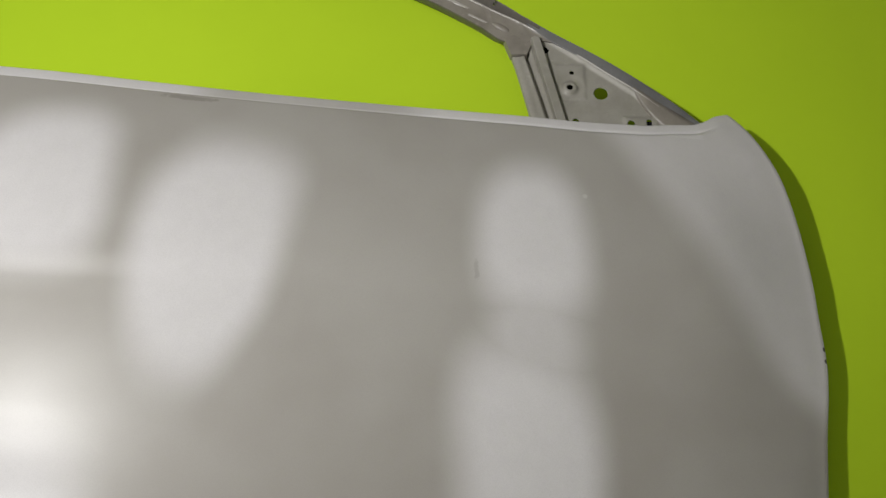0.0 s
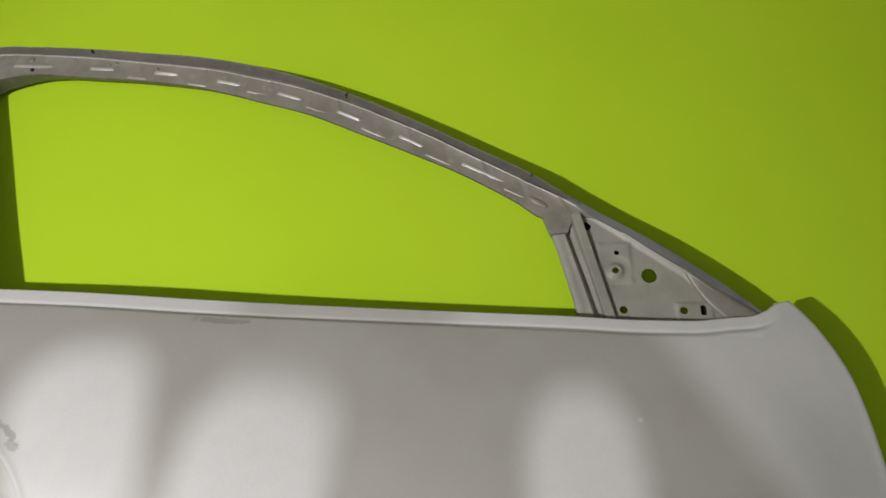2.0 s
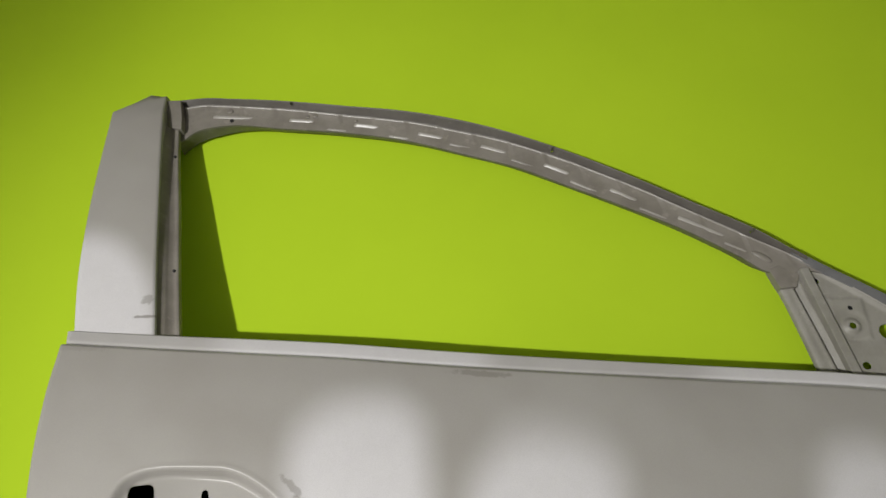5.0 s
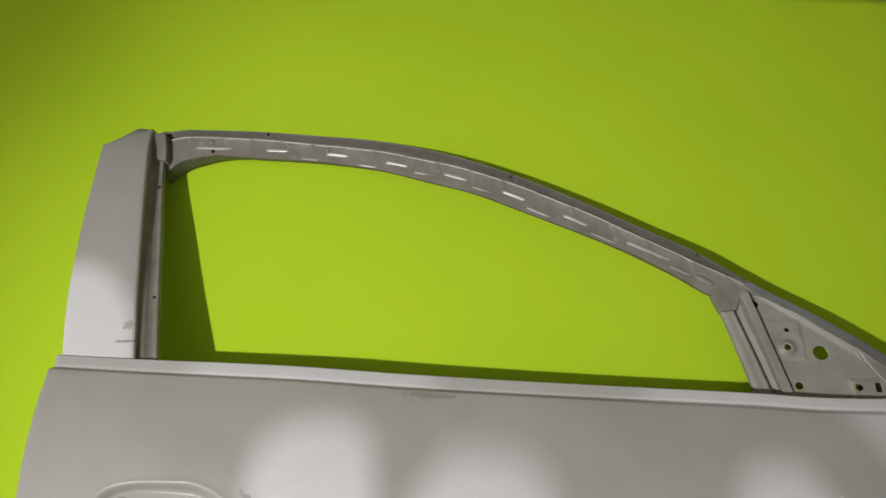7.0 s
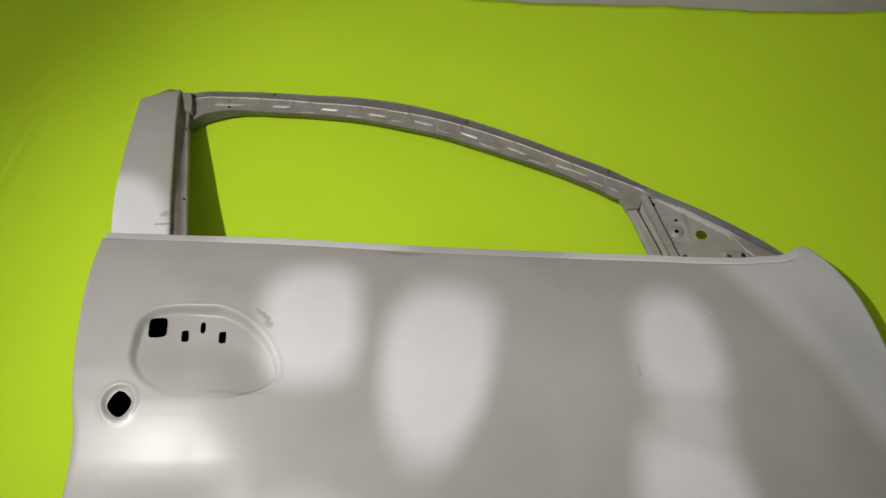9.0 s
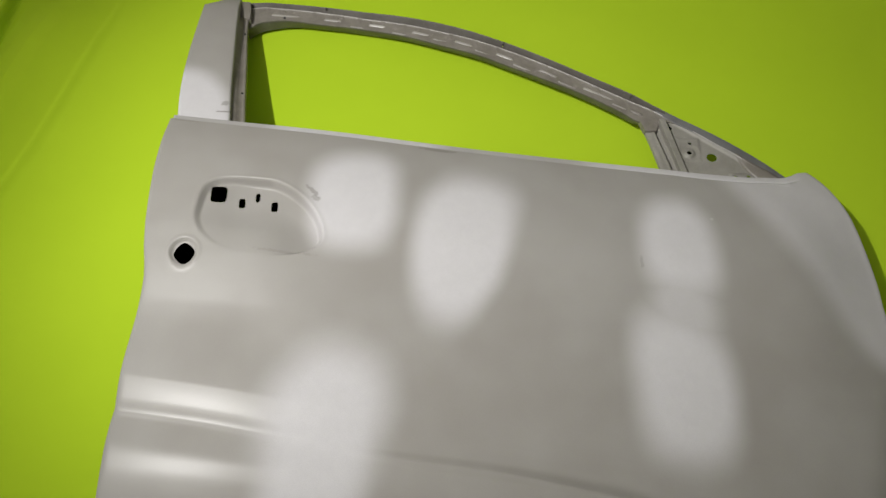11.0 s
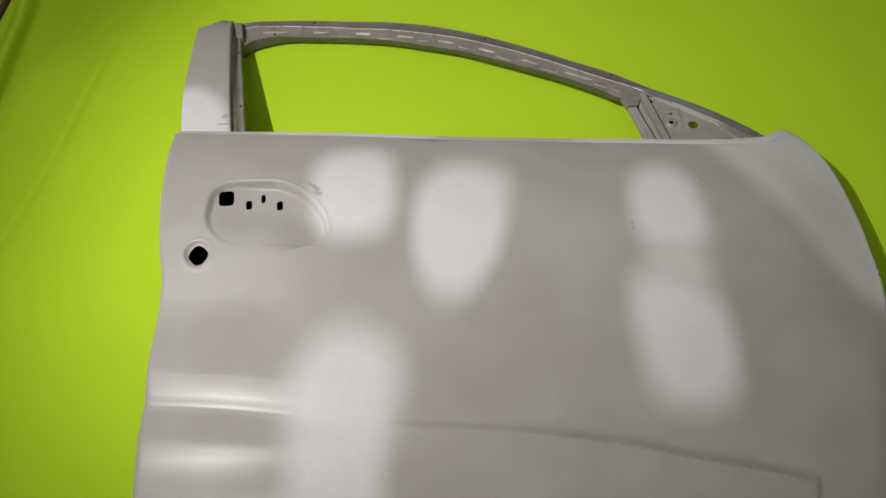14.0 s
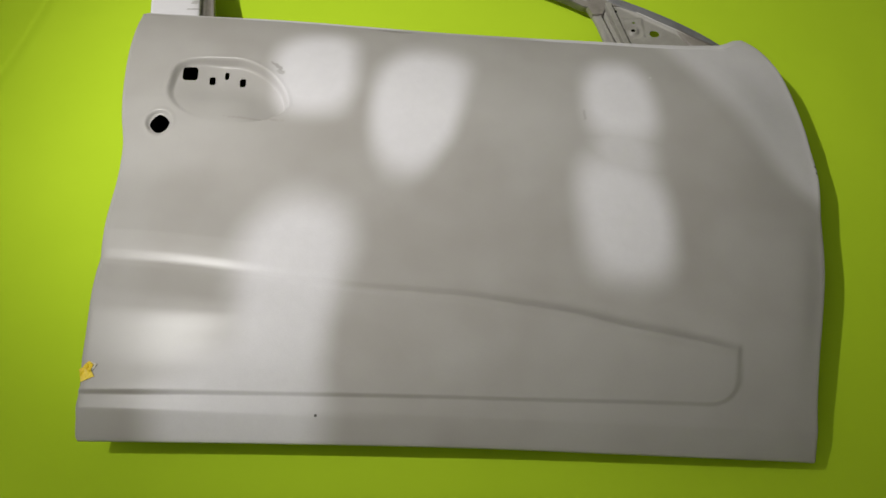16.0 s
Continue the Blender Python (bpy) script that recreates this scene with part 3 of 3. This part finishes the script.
def window_rail(door):
    n = 520
    o = polyline(OUTER[:13], n)
    i = polyline(INNERLINE[1:], n)
    # how far the flange stands up at its outer edge
    rim = curve([(-0.66, 0.004), (-0.5, 0.008), (-0.2, 0.011), (0.25, 0.010), (0.36, 0.002)])
    folds = []
    rows = []
    k_rng = np.random.RandomState(7)
    for j in range(n):
        a, b = o[j], i[j]
        x = 0.5 * (a[0] + b[0])
        z = float(rail_z(x))
        d = (b - a)
        w = np.linalg.norm(d)
        step = 0.0012 * math.copysign(1, math.sin(x * 68.0)) * min(1.0, abs(math.sin(x * 68.0)) * 5)
        ps = np.linspace(0.1, 0.96, 100)
        m = float(ps[np.argmin(np.abs(a[1] + d[1] * ps - FOLD(a[0] + d[0] * ps)))]) + 0.25 * step / 0.02
        folds.append((a[0] + d[0] * m, a[1] + d[1] * m, z + 0.0012 + step * 0.5))
        u = float(rim(x))
        under = float(smooth(0.03, 0.16, j / n))
        prof = [(-0.135, u - 0.012), (-0.13, u - 0.0012), (-0.11, u), (m - 0.09, -0.0030), (m - 0.03, -0.0012), (m, 0.0012 + step * 0.5), (m + 0.04, 0.0004 + step * 0.4),
                (max(0.62, m + 0.08), -0.0003 + step * 0.3), (max(0.92, m + 0.1), -0.0006), (0.985, -0.0008), (1.0, -0.0018), (1.0 - 0.03 * under, -0.0060), (1.0 - 0.30 * under, -0.0240)]
        rows.append([(a[0] + d[0] * p, a[1] + d[1] * p, max(z + h, 0.001)) for p, h in prof])
    a = np.array(rows)
    v, q = loft(a[:, 4:10])
    mesh_object("window_rail", v, q, RAIL, door, "pressed grey steel window rail with stepped ribs")
    v, q = loft(a[:, 9:])
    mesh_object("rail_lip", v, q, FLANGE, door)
    t = np.linspace(0, 4, 29)
    k = np.minimum(t.astype(int), 3)
    fine = a[:, k] * (1 - (t - k))[None, :, None] + a[:, k + 1] * (t - k)[None, :, None]
    v, q = loft(fine)
    v, q = cut_holes(v, q, [(x, y, 0.0026, 0.0017, 0, 2) for x, y in ((-0.4857, 0.8315), (-0.1314, 0.7466), (0.0984, 0.6226))])
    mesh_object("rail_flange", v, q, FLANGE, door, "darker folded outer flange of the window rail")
    # flange going on to the front tip
    o2 = polyline([(0.1364, 0.5957), (0.1544, 0.5823)] + OUTER[13:], 80)
    m2 = polyline([(0.140, 0.588), (0.205, 0.544), (0.235, 0.521), (0.260, 0.503), (0.296, 0.472), (0.345, 0.446)], 80)
    rows = []
    for a2, b2 in zip(o2, m2):
        z = float(rail_z(a2[0]))
        d = b2 - a2
        t = 1 - 0.5 * smooth(0.30, 0.36, a2[0])
        u = float(rim(a2[0]))
        rows.append([(a2[0] + d[0] * p, a2[1] + d[1] * p, z + h * t) for p, h in ((-0.165, u - 0.014), (-0.16, u - 0.0015), (-0.12, u), (0.80, -0.0030), (0.95, -0.0014), (1.0, 0.0006), (1.05, -0.0006), (1.12, -0.006))])
    v, q = loft(rows)
    mesh_object("front_flange", v, q, SLOPE, door, "grey folded flange along the front slope, lightened for its cool sheen")
    # crest of the fold: added bead whose pale colour stands for its glint
    f = np.array(folds)
    rows = [[(p[0], p[1] - 0.0013, p[2] - 0.0006), (p[0], p[1] + 0.0002, p[2] + 0.0009), (p[0], p[1] + 0.0011, p[2] - 0.0006)] for p in f[6:-4]]
    v, q = loft(rows)
    mesh_object("fold_crest", v, q, GLINT, door, "crest of the rail fold, its bright glint put into the colour")
    # shiny stepped ribs, their glints also put into a paler colour
    for line, hw, spots in ((RIB_HIGH, 0.0021, ((-0.566, 0.056), (-0.470, 0.035), (-0.380, 0.035), (-0.292, 0.034), (-0.208, 0.034), (-0.128, 0.032), (-0.047, 0.032), (0.042, 0.052))),
                            (RIB_LOW, 0.0013, ((-0.421, 0.026), (-0.335, 0.027), (-0.252, 0.029), (-0.170, 0.030), (-0.095, 0.033), (-0.013, 0.032), (0.078, 0.024)))):
        for x, length in spots:
            a0 = np.array((x - length / 2, float(line(x - length / 2))))
            a1 = np.array((x + length / 2, float(line(x + length / 2))))
            t = (a1 - a0) / np.linalg.norm(a1 - a0)
            nrm = np.array([-t[1], t[0]])
            z = float(rail_z(x)) - 0.0006
            lean = (0.9 + 1.1 * k_rng.rand()) * (1.0 if hw > 0.002 else 0.6)
            rows = []
            for f, e in ((0.0, 0.2), (0.06, 0.9), (0.12, 1.0), (0.5, 1.0 + 0.1 * k_rng.rand()), (0.88, 1.0), (0.94, 0.9), (1.0, 0.2)):
                c = a0 + (a1 - a0) * f
                rows.append([tuple(c + nrm * hw * p) + (z + h * hw * e,) for p, h in ((-1.15, -1.0), (-0.95, 0.05), (-0.8, 0.15), (0.55, 0.15 + 0.68 * lean), (0.85, 0.10 + 0.7 * lean), (1.15, 0.45 * lean), (1.5, -1.0))])
            v, q = loft(rows)
            mesh_object("rib", v, q, GLINT, door)
    # crest of the front fold, again an added bead in the glint colour
    rows = [[(p[0] - 0.0004, p[1] - 0.0008, float(rail_z(p[0])) - 0.0002), (p[0], p[1], float(rail_z(p[0])) + 0.0014), (p[0] + 0.0004, p[1] + 0.0008, float(rail_z(p[0])) - 0.0002)] for p in m2[22:60]]
    v, q = loft(rows)
    mesh_object("fold_crest", v, q, GLINT, door, "crest of the front fold, its bright glint put into the colour")
    # drilled drain hole, its shaded depth put in as a near-black disc
    bm = bmesh.new()
    bmesh.ops.create_cone(bm, cap_ends=True, segments=14, radius1=0.0026, radius2=0.0026, depth=0.004, matrix=Matrix.Translation((-0.567, 0.8065, float(rail_z(-0.567)) - 0.0015)))
    part("drain_hole_disc", bm, DARK, door)
    # round embossings beside two of the ribs
    for x, y, r in ((-0.572, 0.8225, 0.0050), (-0.452, 0.8145, 0.0042), (-0.462, 0.8125, 0.0032), (-0.395, 0.8055, 0.003)):
        bm = bmesh.new()
        bmesh.ops.create_uvsphere(bm, u_segments=16, v_segments=8, radius=1.0, matrix=Matrix.Translation((x, y, float(rail_z(x)))) @ Matrix.Diagonal((r, r * 0.8, 0.0016, 1)))
        part("embossing", bm, RAIL, door, shade=True)


def rear_pillar(door):
    n = 60
    left = polyline([(-0.652, 0.430), (-0.660, 0.4585), (-0.683, 0.545), (-0.699, 0.635), (-0.710, 0.72), (-0.7185, 0.800)], n)
    right = polyline([(-0.567, 0.430), (-0.5755, 0.466), (-0.597, 0.555), (-0.6205, 0.66), (-0.641, 0.755), (-0.6575, 0.838)], n)
    def pz(y):
        return np.interp(y, [0.43, 0.47, 0.60, 0.80, 0.84], [0.102, 0.104, 0.087, 0.060, 0.046])
    rows = []
    for j in range(n):
        a, b = left[j], right[j]
        d = b - a
        prof = [(-0.005, -0.026), (-0.012, -0.004), (0.0, -0.0006), (0.06, 0.0), (0.35, 0.0006), (0.65, 0.0006), (0.95, 0.0), (0.992, -0.0006), (1.0, -0.003), (0.985, -0.02)]
        rows.append([(a[0] + d[0] * p, a[1] + d[1] * p, float(pz(a[1] + d[1] * p)) + h) for p, h in prof])
    # slanting top corner
    a, b = left[-1], right[-1]
    last = rows[-1]
    cap = []
    for x, y, z in last:
        f = min(1, max(0, (x - a[0]) / (b[0] - a[0])))
        up = 0.026 * min(1.0, max(0.0, f / 0.62)) * (1 - f) / 0.38 if f > 0.62 else 0.024 * f / 0.62
        cap.append((x, y + max(0.0, up) * 0.55, z - 0.004 * min(1, f * 3)))
    rows.append(cap)
    rows.append([(x, y + 0.001, z - 0.004) for x, y, z in cap])
    rows.append([(x, y + 0.001, max(0.002, z - 0.035)) for x, y, z in cap])
    v, q = loft(rows)
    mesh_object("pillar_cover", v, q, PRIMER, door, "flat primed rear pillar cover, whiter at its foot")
    # glass run channel, set back below the cover's edge
    rows = []
    outer = polyline([(-0.568, 0.430), (-0.5765, 0.466), (-0.598, 0.555), (-0.6215, 0.66), (-0.642, 0.755), (-0.6575, 0.832)], n)
    inner = polyline([(-0.5440, 0.430), (-0.5530, 0.466), (-0.5765, 0.555), (-0.6025, 0.66), (-0.6265, 0.755), (-0.6420, 0.832)], n)
    for j in range(n):
        a, b = outer[j], inner[j]
        d = b - a
        z = float(np.interp(a[1], [0.43, 0.48, 0.60, 0.76, 0.84], [0.096, 0.091, 0.070, 0.045, 0.036]))
        lift = (float(pz(a[1])) - z - 0.005) * (1 - 0.7 * float(smooth(0.74, 0.80, a[1])))
        prof = [(-0.20, lift), (0.02, lift), (0.10, lift - 0.003), (0.30, 0.35 * lift), (0.40, 0.0015), (0.46, -0.0004), (0.62, -0.0012), (0.70, -0.0022), (0.80, -0.0012), (0.95, -0.0002), (1.0, -0.002), (0.98, -0.010)]
        rows.append([(a[0] + d[0] * p, a[1] + d[1] * p, max(0.001, z + h)) for p, h in prof])
    v, q = loft(rows)
    mesh_object("glass_channel", v, q, RAIL, door, "narrow grooved glass run channel")
    # drain holes in the channel, again near-black discs for their shaded depth
    for y in (0.735, 0.56):
        k = int(np.argmin(np.abs(inner[:, 1] - y)))
        x, y = outer[k] * 0.25 + inner[k] * 0.75
        z = float(np.interp(y, [0.48, 0.60, 0.76], [0.091, 0.070, 0.045]))
        bm = bmesh.new()
        bmesh.ops.create_cone(bm, cap_ends=True, segments=12, radius1=0.0017, radius2=0.0017, depth=0.004, matrix=Matrix.Translation((x, y, z - 0.0012)))
        part("drain_hole_disc", bm, DARK, door)
    # plate that joins channel and rail
    bm = prism([(-0.647, 0.786), (-0.6280, 0.783), (-0.6320, 0.808), (-0.638, 0.8315), (-0.657, 0.8315)], 0.030, 0.0450, 0.0015)
    part("corner_bracket", bm, RAIL, door)


def mirror_corner(door):
    """The triangle for the mirror: plate with holes and stampings, strut, bar and wedge."""
    edge_x = [0.150, 0.172, 0.205, 0.235, 0.262, 0.292, 0.318, 0.330]
    edge_y = [0.585, 0.571, 0.5455, 0.5225, 0.5020, 0.4700, 0.4440, 0.4300]
    xs = np.arange(0.146, 0.330, 0.0016)
    ys = np.linspace(0, 1, 88)
    rows = []
    for f in ys:
        r = []
        for x in xs:
            top = np.interp(x, edge_x, edge_y)
            y = 0.428 + (top - 0.428) * f
            z = rail_z(x) - 0.0045
            d = math.hypot(x - 0.188, y - 0.5035)
            z += 0.0022 * float(1 - smooth(0.0055, 0.0095, d)) - 0.0016 * float(1 - smooth(0.014, 0.021, d)) * float(smooth(0.008, 0.011, d))
            rr = max(abs(x - 0.1885) - 0.016, abs(y - 0.513) - 0.022)
            z += 0.0018 * float(1 - smooth(-0.001, 0.005, rr))
            rr = max(abs(x - 0.2690) - 0.018, abs(y - 0.452) - 0.011)
            z += 0.0020 * float(1 - smooth(-0.001, 0.004, rr))
            z += 0.0035 * float(smooth(0.010, 0.0, top - y))
            r.append((x, y, z))
        rows.append(r)
    v, q = loft(rows)
    holes = [(0.2245, 0.4970, 0.0085, 0.0085, 0, 2), (0.1875, 0.5030, 0.0038, 0.0038, 0, 2), (0.1910, 0.5250, 0.0029, 0.0029, 0, 2), (0.1930, 0.4580, 0.0044, 0.0044, 0, 2),
             (0.2570, 0.4555, 0.0042, 0.0042, 0, 2), (0.2780, 0.4555, 0.0031, 0.0056, 0, 5), (0.1600, 0.5600, 0.0052, 0.0040, -40, 4)]
    v, q = cut_holes(v, q, holes)
    edge = np.interp(v[:, 1], [0.430, 0.5725], [0.1800, 0.1480])
    q = q[~(v[:, 0] < edge)[q].all(axis=1)]
    ob = mesh_object("mirror_plate", v, q, PLATE, door, "grey triangular mirror plate with holes and stampings")
    md = ob.modifiers.new("thick", "SOLIDIFY")
    md.thickness, md.offset = 0.0012, -1
    # near-black plates added behind three holes, for their dark depth
    for x, y in ((0.278, 0.4555), (0.160, 0.560), (0.191, 0.525)):
        part("hole_dark_plate", box(x - 0.008, y - 0.008, 0.030, x + 0.008, y + 0.008, float(rail_z(x)) - 0.011), DARK, door)
    # strut between window and plate
    l = polyline([(0.1130, 0.572), (0.1235, 0.540), (0.1345, 0.495), (0.1490, 0.430)], 40)
    r = polyline([(0.1420, 0.575), (0.1500, 0.540), (0.1630, 0.495), (0.1810, 0.430)], 40)
    rows = []
    for a, b in zip(l, r):
        z = float(rail_z(a[0]))
        d = b - a
        rows.append([(a[0] + d[0] * p, a[1] + d[1] * p, max(0.001, z + h)) for p, h in
                     ((0.02, -0.014), (0, -0.0075), (0.05, -0.0055), (0.30, -0.0060), (0.50, -0.0050), (0.56, -0.0040), (0.60, -0.0125), (0.80, -0.0130), (0.84, -0.0035), (1.05, -0.0035), (1.1, -0.012))])
    v, q = loft(rows)
    mesh_object("strut", v, q, PLATE, door, "channelled strut between window and mirror plate")
    part("strut_head", prism([(0.1105, 0.5735), (0.1165, 0.556), (0.1190, 0.550), (0.1385, 0.552), (0.1440, 0.566), (0.1450, 0.578), (0.126, 0.582)], 0.040, 0.0512, 0.0012), RAIL, door)
    bm = bmesh.new()
    bmesh.ops.create_uvsphere(bm, u_segments=20, v_segments=10, radius=1.0, matrix=pose(0.106, 0.5905, 0.0500, 0, 0, -32) @ Matrix.Diagonal((0.013, 0.0045, 0.0032, 1)))
    part("embossing", bm, RAIL, door, shade=True)
    outline = [(0.1425, 0.571), (0.1465, 0.5735), (0.1525, 0.5725), (0.1865, 0.430), (0.1755, 0.430)]
    part("strut_bar", prism(outline, 0.040, 0.0590, 0.0012), PLATE, door, "smooth raised bar along the strut")
    # thin wedge by the front tip
    rows = []
    for t in np.linspace(0, 1, 24):
        a = np.array((0.262, 0.5045)) * (1 - t) + np.array((0.334, 0.4500)) * t
        b = np.array((0.262, 0.5000)) * (1 - t) + np.array((0.309, 0.4380)) * t + np.array((-0.002, -0.006)) * math.sin(math.pi * t)
        z = float(rail_z(a[0]))
        rows.append([tuple(a + (b - a) * p) + (z + h,) for p, h in ((-0.05, -0.004), (0, 0.0010), (0.3, 0.0006), (0.85, -0.0012), (1.0, -0.0026), (1.02, -0.006))])
    v, q = loft(rows)
    mesh_object("reinforcement", v, q, RAIL, door, "shiny wedge-shaped reinforcement")


def car_door():
    door = new("car_door")
    door.empty_display_size = 0.1
    tagged(door, "grey primed car door shell with pale patches on green cloth", "car door")
    outer_skin(door)
    inner_shell(door)
    window_rail(door)
    rear_pillar(door)
    mirror_corner(door)
    return door


def tape_scrap():
    """A crumpled scrap of yellow masking tape stuck on the rear edge."""
    tape = new("tape_scrap")
    tape.location = (-0.589, -0.167, 0.085)
    for name, x0, y0, w, h, turn, mat in (("strip", -0.597, -0.180, 0.018, 0.017, 25, TAPE), ("fold", -0.591, -0.168, 0.012, 0.010, -35, TAPE), ("torn_paper", -0.586, -0.1665, 0.009, 0.010, 60, PAPER)):
        rows = []
        c, sn = math.cos(radians(turn)), math.sin(radians(turn))
        for t in np.linspace(0, 1, 7):
            row = []
            for k in np.linspace(0, 1, 7):
                u, w2 = (k - 0.5) * w * (1 - 0.3 * t), (t - 0.5) * h
                x, y = x0 + w / 2 + u * c - w2 * sn, y0 + h / 2 + u * sn + w2 * c
                z = float(skin_height(max(x, float(REAR(y)) + 0.001), y)) + 0.0008 + 0.0030 * abs(noise.noise(Vector((t * 3 + turn, k * 3, 2)))) + (0.0012 if mat is TAPE and turn < 0 else 0.0)
                row.append((x - tape.location[0], y - tape.location[1], z - tape.location[2]))
            rows.append(row)
        v, q = loft(rows)
        ob = mesh_object(name, v, q, mat, tape, shade=False)
        md = ob.modifiers.new("thick", "SOLIDIFY")
        md.thickness = 0.0004
    tagged(tape, "crumpled scrap of yellow masking tape on the door edge", "tape")


room()
green_sheet()
wooden_board()
car_door()
tape_scrap()
